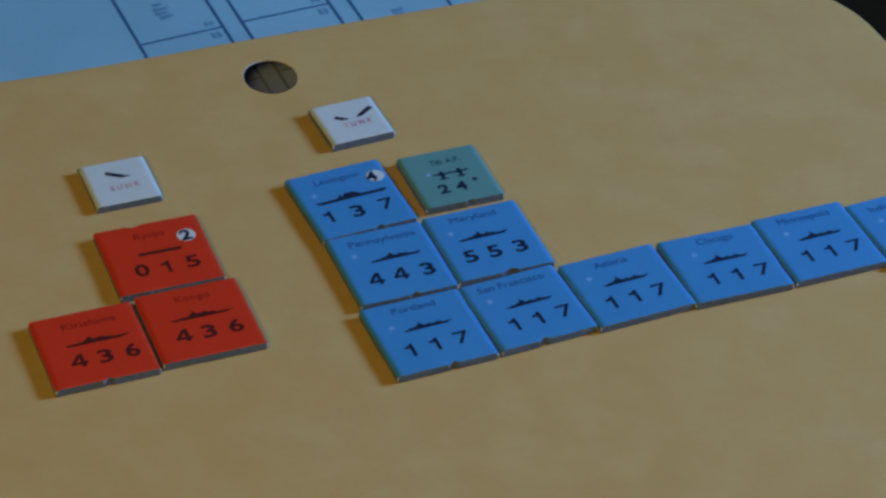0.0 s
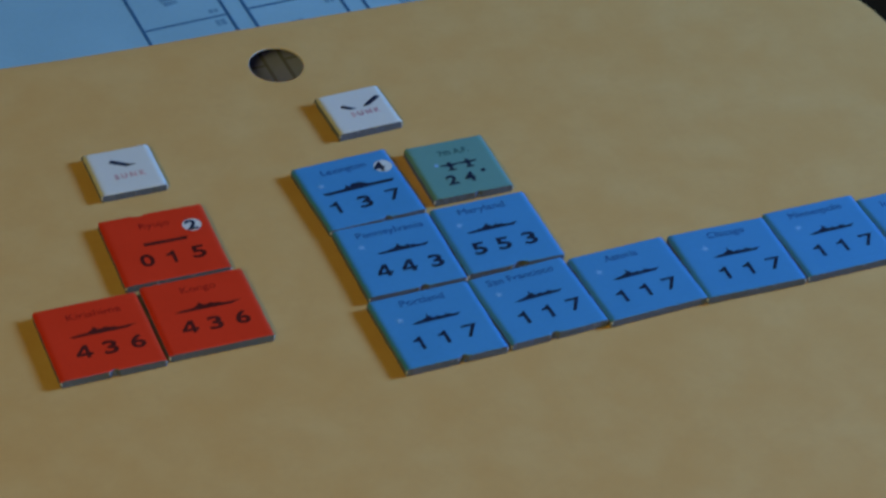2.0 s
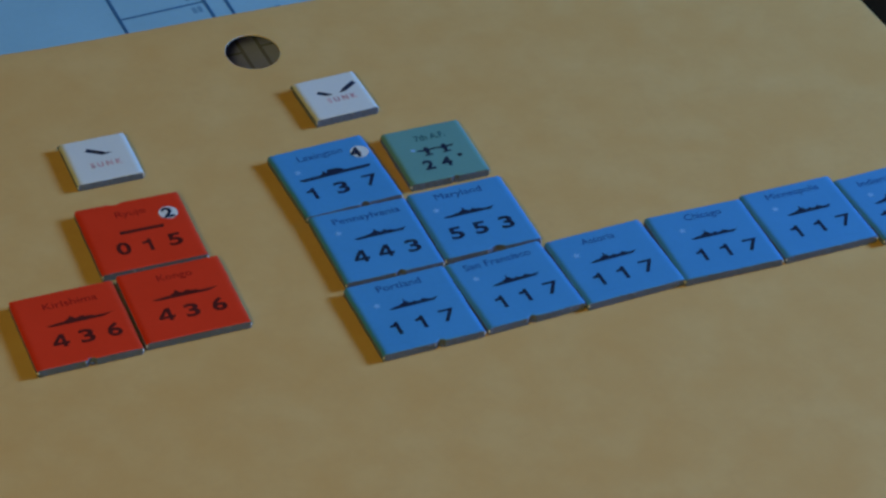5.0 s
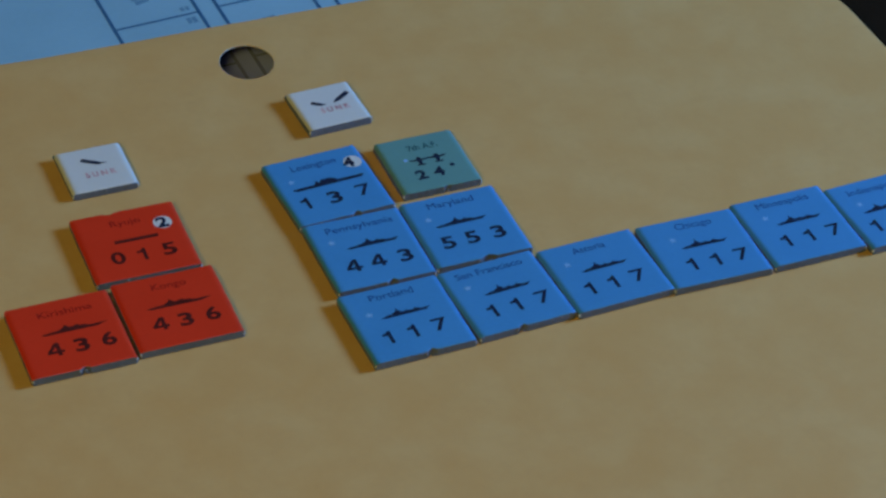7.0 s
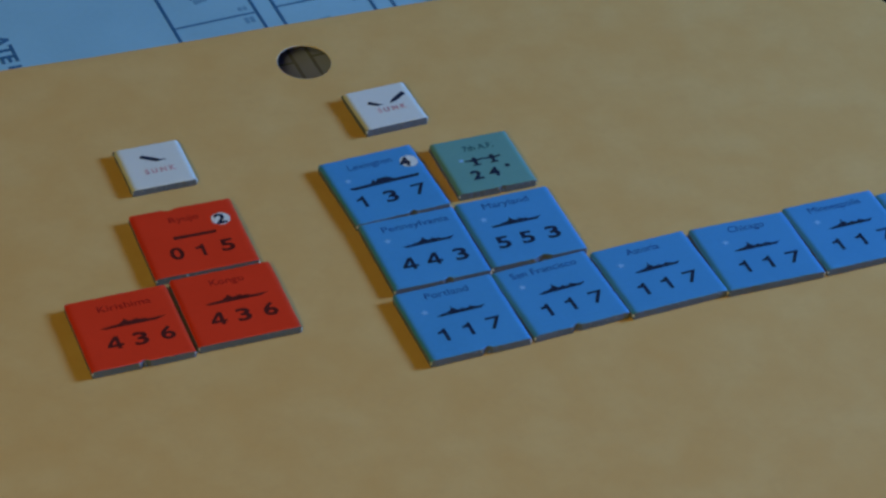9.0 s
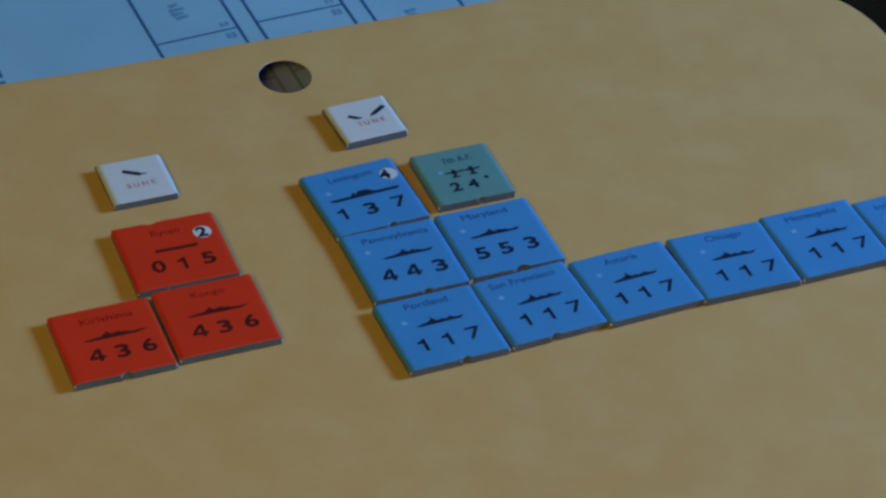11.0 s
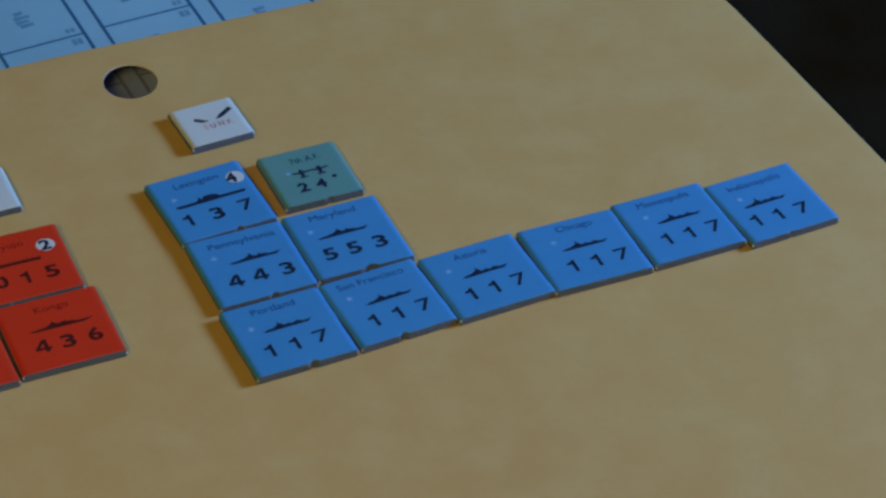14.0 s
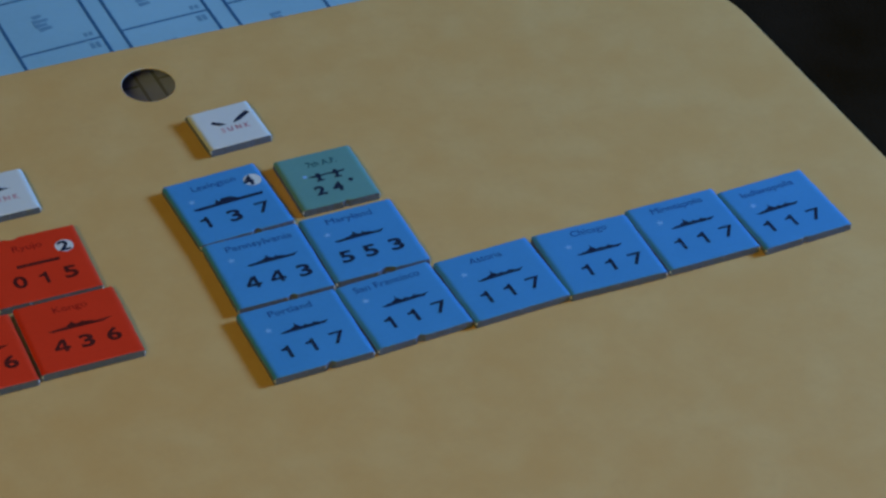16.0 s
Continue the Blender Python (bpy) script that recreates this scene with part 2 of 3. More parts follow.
# ---- the room ----
def room():
    # unseen floor, ceiling and walls, added to close the place and bounce light
    x0, x1, y0, y1, t = -2.6, WIN_X, -3.2, 3.2, 0.15
    tagged(part("floor", box(bmesh.new(), x0, x1, y0, y1, FLOOR_Z - t, FLOOR_Z), BOARDS), "brown boarded floor of the room", "floor", kind="structure")
    tagged(part("ceiling", box(bmesh.new(), x0, x1, y0, y1, CEIL_Z, CEIL_Z + t), CEIL), "plain white painted ceiling", "ceiling", kind="structure")
    for name, b in (("wall_west", (x0 - t, x0, y0 - t, y1 + t)), ("wall_north", (x0, x1, y1, y1 + t)), ("wall_south", (x0, x1, y0 - t, y0))):
        tagged(part(name, box(bmesh.new(), *b, FLOOR_Z - t, CEIL_Z + t), WALL), "plain cream painted wall", "wall", kind="structure")
    f, tall = 0.04, 0.62
    a, b = WIN_Y - WIN_W / 2 - f, WIN_Y + WIN_W / 2 + f
    lo, hi = WIN_Z - WIN_H / 2 - f, WIN_Z - WIN_H / 2 - f + tall
    bm = bmesh.new()
    box(bm, x1, x1 + t, y0 - t, a, FLOOR_Z - t, CEIL_Z + t)
    box(bm, x1, x1 + t, b, y1 + t, FLOOR_Z - t, CEIL_Z + t)
    box(bm, x1, x1 + t, a, b, FLOOR_Z - t, lo)
    box(bm, x1, x1 + t, a, b, hi, CEIL_Z + t)
    tagged(part("wall_east", bm, WALL), "cream painted wall opened for the added narrow window", "wall", kind="structure")
    win = tagged(new("added_window"), "unseen narrow window with blind, added around the blue side light", "window", kind="structure")
    win.location = (x1 + 0.07, (a + b) / 2, lo)
    w = (b - a) / 2
    bm = bmesh.new()
    box(bm, -0.03, 0.03, -w, -w + f, 0, tall)
    box(bm, -0.03, 0.03, w - f, w, 0, tall)
    box(bm, -0.03, 0.03, -w + f, w - f, 0, f)
    box(bm, -0.03, 0.03, -w + f, w - f, tall - f, tall)
    part("window_frame", bm, FRAME, win)
    # slatted blind, added with the window, closed above the strip of glass
    for k in range(16):
        z = f + WIN_H + 0.024 * k
        part("blind_slat", box(bmesh.new(), -0.045, -0.040, -w + 0.01, w - 0.01, z, z + 0.0245), FRAME, win)
    # unseen pendant lamp, added: ceiling rose, cord and an open shade over the light
    lamp = tagged(new("added_pendant"), "unseen pendant lamp with white shade, added over the warm light", "lamp")
    lamp.location = (LAMP_AT[0], LAMP_AT[1], LAMP_AT[2])
    up = CEIL_Z - LAMP_AT[2]
    bm = bmesh.new()
    bmesh.ops.create_cone(bm, cap_ends=True, segments=32, radius1=0.035, radius2=0.05, depth=0.03, matrix=Matrix.Translation((0, 0, up - 0.015)))
    part("ceiling_rose", bm, FRAME, lamp)
    bm = bmesh.new()
    bmesh.ops.create_cone(bm, cap_ends=True, segments=12, radius1=0.003, radius2=0.003, depth=up - 0.34, matrix=Matrix.Translation((0, 0, (up - 0.03 + 0.31) / 2)))
    part("cord", bm, FRAME, lamp)
    bm = bmesh.new()
    lower, upper = [(0.26, 0.16), (0.06, 0.32)], [(0.255, 0.16), (0.055, 0.315)]
    rings = [ring(bm, round_points(0, 0, q, q, 40), z) for q, z in lower + upper[::-1]]
    for k in range(3):
        bridge(bm, rings[k], rings[k + 1])
    bridge(bm, rings[3], rings[0])
    part("shade", bm, SHADE, lamp)
    # table under everything
    table = tagged(new("table"), "dark wooden table under a black cloth", "table")
    part("tabletop", box(bmesh.new(), -0.75, 0.70, -0.55, 0.65, TABLE_Z - 0.034, TABLE_Z - 0.002, 0.003), OAK, table)
    for x in (-0.68, 0.63):
        for y in (-0.48, 0.58):
            part("leg", box(bmesh.new(), x - 0.035, x + 0.035, y - 0.035, y + 0.035, FLOOR_Z, TABLE_Z - 0.034, 0.004), OAK, table)
    bm = box(bmesh.new(), -0.76, 0.71, -0.56, 0.66, TABLE_Z - 0.16, TABLE_Z)
    bmesh.ops.delete(bm, geom=[f for f in bm.faces if f.normal.z < -0.5], context="FACES_ONLY")
    tagged(part("tablecloth", bm, CLOTH), "plain black cloth spread over the table", "tablecloth")


room()

# ---- the map sheet ----
MAP_Z = -4.2 * MM


def map_sheet():
    sheet = tagged(new("map_sheet"), "blue printed game map sheet with ruled dark boxes", "game map")
    x0, x1, y0, y1 = -0.240, 0.075, -0.10, 0.33
    part("paper", box(bmesh.new(), x0, x1, y0, y1, TABLE_Z, MAP_Z), MAP_BLUE, sheet)
    z0, z1 = MAP_Z + 0.00001, MAP_Z + 0.00003
    wide, pitch_x, pitch_y = 0.62 * MM, 20.35 * MM, 17.0 * MM
    left0, right0, base_y = -5.9 * MM, 9.74 * MM, 102.8 * MM
    top_y, low_y = base_y + 3 * pitch_y, base_y - 3 * pitch_y
    for c in range(3):
        lx = (left0 if c == 0 else 13.34 * MM + (c - 1) * pitch_x)
        rx = right0 + c * pitch_x
        for x in (lx, rx):
            part("ruled_line", stroke(x, low_y, x, top_y, wide, z0, z1), MAP_INK, sheet)
        for r in range(-3, 4):
            y = base_y + r * pitch_y + (0.55 * MM if c else 0) + 0.6 * MM * (c == 2)
            part("ruled_line", stroke(lx, y - (0.45 if c == 0 else 0.2) * MM, rx, y, wide * 0.75, z0 + 0.00001, z1 + 0.00001), MAP_INK, sheet)
            if r < -1 or r > 2:
                continue
            # worn marks that stand for unreadable print
            for k in range(4):
                a, b = random.uniform(-0.35, 0.35) * MM, random.uniform(-0.5, 0.5) * MM
                part("label_mark", stroke(lx + 5.9 * MM + a, y + (6.2 + 1.35 * k) * MM, lx + 8.2 * MM + b, y + (6.45 + 1.35 * k) * MM + 0.5 * a, 1.2 * MM, z0 + k * 1e-6, z1 + k * 1e-6, 0.8 * MM), MAP_GREY, sheet)
            for k in range(2):
                part("label_mark", box(bmesh.new(), rx - (2.9 - 0.95 * k) * MM, rx - (2.2 - 0.95 * k) * MM, y + 1.1 * MM, y + 2.3 * MM, z0, z1), MAP_GREY, sheet)
                part("label_mark", box(bmesh.new(), rx - (2.9 - 1.0 * k) * MM, rx - (2.1 - 1.0 * k) * MM, y - 2.9 * MM, y - 1.1 * MM, z0, z1), MAP_GREY, sheet)
    lettering("map_lettering", "ATE", 2.9 * MM, MAP_INK, sheet, -35.3 * MM, 106.3 * MM, z1, 8.6 * MM, 0.035, -90)
    part("label_mark", box(bmesh.new(), -36.2 * MM, -33.8 * MM, 100.2 * MM, 100.9 * MM, z0, z1), MAP_INK, sheet)
    return sheet


map_sheet()


def shaded_map_sheet():
    """Added sheet under the card; its grey paints map shade seen through the hole."""
    sheet = tagged(new("shaded_map_sheet"), "added sheet with map lines, its grey painting the shade under the hole", "game chart")
    top = MAP_Z + 0.3 * MM
    part("paper", box(bmesh.new(), -0.170, 0.065, -0.115, 0.0896, MAP_Z, top), SHADED_MAP, sheet)
    for x in (-11.1, 10.5, 13.8, 33.9):
        part("ruled_line", stroke(x * MM, -0.10, x * MM, 0.0894, 0.6 * MM, top + 0.00001, top + 0.00002), SHADED_MAP_INK, sheet)
    for x0, x1 in ((-11.1, 10.5), (13.8, 33.9)):
        for y in (51.6, 68.6, 85.6):
            y += 0.9 * (x0 > 0)
            part("ruled_line", stroke(x0 * MM, y * MM, x1 * MM, y * MM, 0.5 * MM, top + 0.00002, top + 0.00003), SHADED_MAP_INK, sheet)


shaded_map_sheet()


# ---- the manila card ----
def far_edge(x):
    """The far edge of the card runs slightly askew and bows a little."""
    return float(np.interp(x, FAR_X, FAR_Y))


FAR_X = [-0.190, -0.038, -0.024, -0.008, 0.0075, 0.028, 0.053, 0.085]
FAR_Y = [0.1005, 0.0948, 0.0935, 0.0926, 0.0921, 0.0910, 0.0896, 0.0884]


def card_outline(inset=0.0):
    """Outline of the card in metres: slightly bowed far edge and rounded corners."""
    x0, x1, y0 = -0.190 + inset, 0.1154 - inset, -0.137 + inset
    pts = [(x0, y0), (x1 - 0.012, y0)]
    for k in range(1, 9):
        a = radians(-90 + 90 * k / 8)
        pts.append((x1 - 0.012 + 0.012 * math.cos(a), y0 + 0.012 + 0.012 * math.sin(a)))
    # broad far corner
    for k in range(0, 11):
        a = radians(5 * k)
        pts.append((x1 - 0.022 + 0.022 * math.cos(a), 0.0575 - inset * 0.5 + 0.024 * math.sin(a)))
    # far edge, a little wavy
    for k in range(0, 29):
        x = 0.085 - (0.085 - x0) * k / 28
        pts.append((x, far_edge(x) - inset))
    return pts


HOLE = (10.1 * MM, 80.2 * MM, 4.62 * MM)


def manila_card():
    card = tagged(new("manila_card"), "tan manila card lid with a punched round hole", "card")
    thick, r, curl = 0.22 * MM, 0.05 * MM, 0.10 * MM
    hole = lambda grow: round_points(HOLE[0], HOLE[1], HOLE[2] * 0.985 + grow, HOLE[2] * 1.07 + grow)

    def filled(bm, outer, inner):
        edges = [bm.edges.get((q[k], q[(k + 1) % len(q)])) or bm.edges.new((q[k], q[(k + 1) % len(q)])) for q in (outer, inner) for k in range(len(q))]
        bmesh.ops.triangle_fill(bm, use_beauty=True, use_dissolve=False, edges=edges, normal=(0, 0, 1))

    bm = bmesh.new()
    rims = [ring(bm, card_outline(i * MM), -z) for i, z in ((r / MM, curl), (0.35, curl * 0.62), (0.75, curl * 0.3), (1.3, curl * 0.06), (1.8, 0.0))]
    for k in range(4):
        bridge(bm, rims[k], rims[k + 1])
    filled(bm, rims[-1], ring(bm, hole(r), 0.0))
    sheet = part("sheet", bm, MANILA, card)
    for p in sheet.data.polygons:
        p.use_smooth = len(p.vertices) == 4
    bm = bmesh.new()
    for f, drop in ((card_outline, curl), (lambda i: hole(i), 0.0)):
        a, b, c, d = ring(bm, f(r), -0.00001 - drop), ring(bm, f(0.0), -r - drop), ring(bm, f(0.0), -thick + r - drop), ring(bm, f(r), -thick - drop)
        bridge(bm, a, b)
        bridge(bm, b, c)
        bridge(bm, c, d)
    part("cut_edge", bm, MANILA_CUT_LIT, card, "pale cut card edge with its highlight painted in")
    bm = bmesh.new()
    filled(bm, ring(bm, card_outline(r), -thick - curl), ring(bm, hole(r), -thick))
    part("underside", bm, MANILA, card)
    # turned-down rims that carry the sheet
    for b in ((-0.184, -0.1835, -0.13, 0.086, MAP_Z), (0.106, 0.1065, -0.12, 0.06, TABLE_Z), (-0.183, 0.105, -0.13, -0.1295, MAP_Z)):
        part("rim", box(bmesh.new(), *b, -thick - curl), MANILA, card)
    part("rim", box(bmesh.new(), -0.183, 0.02, 0.0902, 0.0905, MAP_Z, -thick - curl), MANILA, card)
    return card


manila_card()

# ---- the counters ----
HIGH = 1.5 * MM


def die_cut(w, h, corner, inset, notch, inset_y=None):
    """Outline of a die-cut counter. notch: (side, place along it, width, depth) in metres."""
    inset_y = inset if inset_y is None else inset_y
    hx, hy, c = w / 2 - inset, h / 2 - inset_y, max(corner - inset * 0.4, 0.05 * MM)
    pts = []
    for sx, sy, a0 in ((1, -1, -90), (1, 1, 0), (-1, 1, 90), (-1, -1, 180)):
        for k in range(4):
            a = radians(a0 + 30 * k)
            pts.append((sx * (hx - c) + c * math.cos(a), sy * (hy - c) + c * math.sin(a)))
        side = {(1, 1): "top", (-1, -1): "bottom"}.get((sx, sy))
        if side:
            s = -1 if side == "top" else 1
            cut = notch if notch and notch[0] == side else (side, 0.0, 0.9 * MM, 0.0)
            _, at, nw, nd = cut
            d = max(nd - inset_y * 0.6, 0.0)
            for u, v in ((-0.62, 0.0), (-0.30, 0.75), (0.05, 1.0), (0.34, 0.7), (0.6, 0.0)):
                pts.append((at + s * u * nw, -s * (hy - v * d)))
    fine = []
    for k, (x, y) in enumerate(pts):
        x1, y1 = pts[(k + 1) % len(pts)]
        fine.append((x, y))
        if abs(x1 - x) + abs(y1 - y) > 2.5 * MM:
            fine += [(x + (x1 - x) * j / 10, y + (y1 - y) * j / 10) for j in range(1, 10)]
    return fine


def counter(name, label, x, y, w, h, angle, mat, notch=None, high=HIGH, group="", category="game counter", scuffs=("bl", "br")):
    thing = tagged(new(name), label, category, group)
    thing.matrix_basis = pose(x * MM, (y + 0.18) * MM, 0, 0, 0, angle)
    w, h = (w + 0.2) * MM, (h + 0.36) * MM
    shoulder = high - 0.50 * MM

    def wrap(x):
        """How far the printed paper is drawn down over the edge: far at the sides, hardly in front."""
        return (0.10 + 0.33 * min(1, max(0, (abs(x) - (w / 2 - 0.32 * MM)) / (0.3 * MM)))) * MM

    bm = bmesh.new()
    plain = die_cut(w, h, 0.3 * MM, 0.0, notch)
    # uneven die-cut edge: the blank wavers and the paper is torn to an uneven depth
    waver = [(random.gauss(0, 0.022) * MM, random.gauss(0, 0.022) * MM) for _ in plain]
    tear = [random.uniform(-0.012, 0.018) * MM for _ in plain]
    uneven = lambda pts, f=1.0: [(x + f * u, y + f * v) for (x, y), (u, v) in zip(pts, waver)]
    outline = uneven(plain)
    lower = [(x + random.gauss(0, 0.014) * MM, y + random.gauss(0, 0.014) * MM) for x, y in plain]
    a = ring(bm, [(x * 0.988, y * 0.988) for x, y in lower], 0.0)
    b = ring(bm, lower, 0.15 * MM)
    c = [bm.verts.new((x, y, high - wrap(x) - q)) for (x, y), q in zip(outline, tear)]
    bridge(bm, a, b)
    bridge(bm, b, c)
    bm.faces.new(a[::-1])
    part("core", bm, CORE, thing, "grey chipboard core")
    bm = bmesh.new()
    rings = []
    for k in range(9):
        t = radians(90 * k / 8)
        inner = uneven(die_cut(w, h, 0.3 * MM, 1.05 * MM * (1 - math.cos(t)), notch, 0.22 * MM * (1 - math.cos(t))), math.cos(t))
        rings.append([bm.verts.new((x, y, high - (wrap(outline[j][0]) + tear[j]) * (1 - math.sin(t)))) for j, (x, y) in enumerate(inner)])
    for k in range(8):
        bridge(bm, rings[k], rings[k + 1])
    bm.faces.new(rings[-1])
    face = part("printed_face", bm, mat, thing)
    for p in face.data.polygons:
        p.use_smooth = len(p.vertices) == 4
    # frayed paper at the corners where the counter was cut from its sheet
    for s in scuffs:
        cx, cy = (-w / 2 if s[1] == "l" else w / 2), (-h / 2 if s[0] == "b" else h / 2)
        bm = bmesh.new()
        bmesh.ops.create_icosphere(bm, subdivisions=2, radius=(0.32 if s == "tl" else 0.18) * MM)
        for v in bm.verts:
            v.co *= 0.55 + 0.75 * random.random()
            v.co.z *= 1.5
        part("frayed_corner", bm, CORE if s == "tl" else TORN, thing, "", pose(cx * 0.985, cy * 0.985, shoulder - 0.15 * MM))
    # shreds of paper standing off the front edge
    for k in range(4):
        at = random.uniform(-0.44, 0.44) * w if k or not notch else notch[1] - 0.75 * notch[2]
        size = 0.09 if k or not notch else 0.19
        bm = bmesh.new()
        bmesh.ops.create_icosphere(bm, subdivisions=1, radius=size * MM)
        for v in bm.verts:
            v.co *= 0.6 + 0.7 * random.random()
            v.co.x *= 2.0 if k else 1.1
            v.co.z *= 1.0 if k else 1.8
        part("paper_shred", bm, FRAY, thing, "", pose(at, -h / 2 - 0.01 * MM, high - (0.28 + 0.25 * random.random()) * MM))
    if notch:
        _, at, nw, nd = notch
        sy = -1 if notch[0] == "bottom" else 1
        bm = bmesh.new()
        bmesh.ops.create_icosphere(bm, subdivisions=2, radius=0.30 * MM)
        for v in bm.verts:
            v.co *= 0.75 + 0.5 * random.random()
            v.co.x *= 1.2
        part("cutting_nub", bm, CORE, thing, "", pose(at + 0.1 * MM, sy * (h / 2 - 0.25 * MM), 0.45 * MM))
    return thing, face


INK_Z = HIGH + 0.02 * MM


def silhouette(points, scale=1.0, dx=0.0, dy=0.0):
    return slab([((x * scale + dx) * MM, (y * scale + dy) * MM) for x, y in points], INK_Z - 0.00001, INK_Z + 0.00001)


CRUISER = [(-4.0, -0.15), (-3.4, -0.42), (3.3, -0.36), (4.1, 0.28), (3.2, 0.14), (2.6, 0.14), (2.35, 0.38), (2.0, 0.38), (1.9, 0.62), (1.6, 0.55), (1.45, 0.3), (0.7, 0.26),
           (0.5, 0.5), (0.2, 0.5), (0.0, 0.3), (-0.5, 0.34), (-0.75, 0.8), (-1.0, 0.85), (-1.08, 1.4), (-1.2, 1.35), (-1.3, 0.8), (-1.6, 0.5), (-1.9, 0.5), (-2.1, 0.22), (-2.9, 0.16), (-3.2, 0.02)]
BATTLESHIP = [(-4.3, -0.1), (-3.8, -0.45), (3.6, -0.36), (4.4, 0.32), (3.0, 0.12), (2.2, 0.2), (1.9, 0.45), (1.2, 0.42), (1.0, 0.75), (0.7, 0.7), (0.55, 0.4), (0.1, 0.42),
              (-0.3, 0.7), (-0.55, 1.25), (-0.75, 1.2), (-0.85, 0.75), (-1.3, 0.55), (-1.5, 0.35), (-2.2, 0.3), (-2.5, 0.1), (-3.4, 0.05)]
CARRIER = [(-6.0, -0.3), (-5.4, -0.6), (5.6, -0.52), (6.0, -0.2), (6.0, 0.14), (1.7, 0.18), (1.35, 0.6), (0.7, 0.98), (-0.85, 1.05), (-1.1, 0.8), (-1.25, 0.42), (-1.5, 0.45),
           (-1.6, 0.92), (-1.85, 0.95), (-2.0, 0.5), (-2.4, 0.12), (-6.0, 0.05)]
BATTLECRUISER = [(-5.1, -0.1), (-4.4, -0.42), (3.6, -0.4), (5.2, 0.22), (2.8, 0.12), (2.3, 0.16), (1.9, 0.45), (1.0, 0.5), (0.8, 0.75), (0.2, 0.7), (0.0, 0.5), (-0.6, 0.55),
                 (-0.9, 0.95), (-1.25, 1.25), (-1.45, 0.7), (-1.9, 0.55), (-2.1, 0.25), (-3.2, 0.15)]


ONE = [(0.05, -1.42), (0.62, -1.42), (0.62, 1.42), (0.22, 1.42), (0.0, 1.12), (-0.35, 0.92), (-0.78, 0.86), (-0.78, 0.42), (0.05, 0.45)]

# the closed eye of the four is joined to its outside by a hair-thin slit
FOUR = [(0.20, -1.42), (0.80, -1.42), (0.80, -0.88), (1.25, -0.88), (1.25, -0.36), (0.80, -0.36), (0.80, 1.42), (0.10, 1.42), (-1.25, -0.42), (-1.25, -0.88), (0.194, -0.88), (0.194, -0.36),
        (-0.52, -0.36), (0.20, 0.66), (0.20, -0.36), (0.20, -0.88)]


def ship_counter(title, numbers, x, y, w, h, angle, kind, red=False, notch=None, badge="", title_wide=7.6, at=((-4.15, -3.2), (-0.1, -3.1), (4.15, -3.0)), ship_at=(0.1, 1.35),
                 title_at=(-0.1, 6.0), star_at=(-5.0, 3.1), group="", label="", scuffs=("bl", "br")):
    colour = "red" if red else "blue"
    thing, face = counter("ship_counter", label or f"{colour} printed card counter with warship and black numerals", x, y, w, h, angle, RED if red else BLUE, notch, group=group, scuffs=scuffs)
    lettering("title", title, 1.42 * MM, RED_INK if red else BLUE_INK, face, title_at[0] * MM, title_at[1] * MM, INK_Z, title_wide * MM, 0.0, 0.0, f"dark {colour} ship name")
    shape = {"cruiser": CRUISER, "battleship": BATTLESHIP, "carrier": CARRIER, "battlecruiser": BATTLECRUISER}.get(kind)
    if shape:
        part("ship_silhouette", silhouette(shape, 1.0, *ship_at), BROWN_INK if red else BLACK_INK, face, "black warship outline")
    else:
        part("ship_silhouette", silhouette([(-3.5, -0.36), (3.4, -0.36), (3.5, 0.32), (-3.5, 0.36)], 1.0, *ship_at), BROWN_INK if red else BLACK_INK, face, "black flat-topped warship outline")
    for d, (dx, dy) in zip(numbers, at):
        if d in "14":
            part("numeral", silhouette(ONE if d == "1" else FOUR, 1.0, dx, dy), BROWN_INK if red else BLACK_INK, face)
            continue
        lettering("numeral", d, 2.75 * MM, BROWN_INK if red else BLACK_INK, face, (dx + (0.15 if d == "7" else 0)) * MM, dy * MM, INK_Z, (2.45 if d == "7" else 2.2) * MM, 0.006 if d == "7" else 0.024)
    if not red:
        s = 0.68
        star = [(s * (1 if k % 2 == 0 else 0.42) * math.sin(k * math.pi / 5), s * (1 if k % 2 == 0 else 0.42) * math.cos(k * math.pi / 5)) for k in range(10)]
        part("star_mark", silhouette(star, 1.0, *star_at), PALE_INK, face, "pale star mark")
    if badge:
        bx, by = (6.1, 4.1) if not red else (5.4, 3.35)
        round_badge = part("badge", slab(round_points(bx * MM, by * MM, 1.5 * MM, 1.5 * MM, 32), INK_Z - 0.00001, INK_Z + 0.00001), WHITE, thing, "round white badge")
        lettering("badge_numeral", badge, 2.3 * MM, BLACK_INK, round_badge, (bx - (0.75 if not red else 0.1)) * MM, by * MM, INK_Z + 0.03 * MM, 1.8 * MM, 0.035)
    return thing


def notch_at(place, side="bottom", wide=1.25, deep=0.45):
    return (side, place * MM, wide * MM, deep * MM)


FLEET = "blue ship counters in an L shape"
ENEMY = "red ship counters"
ship_counter("Lexington", "137", 9.5, 42.2, 16.1, 16.15, 1.0, "carrier", notch=notch_at(1.6), badge="4", at=((-5.05, -3.25), (-0.15, -3.35), (4.75, -3.25)), ship_at=(0.35, 0.55),
             title_at=(-0.2, 5.4), star_at=(-5.2, 2.5), group=FLEET, label="blue card counter with aircraft carrier and white badge", title_wide=7.6)
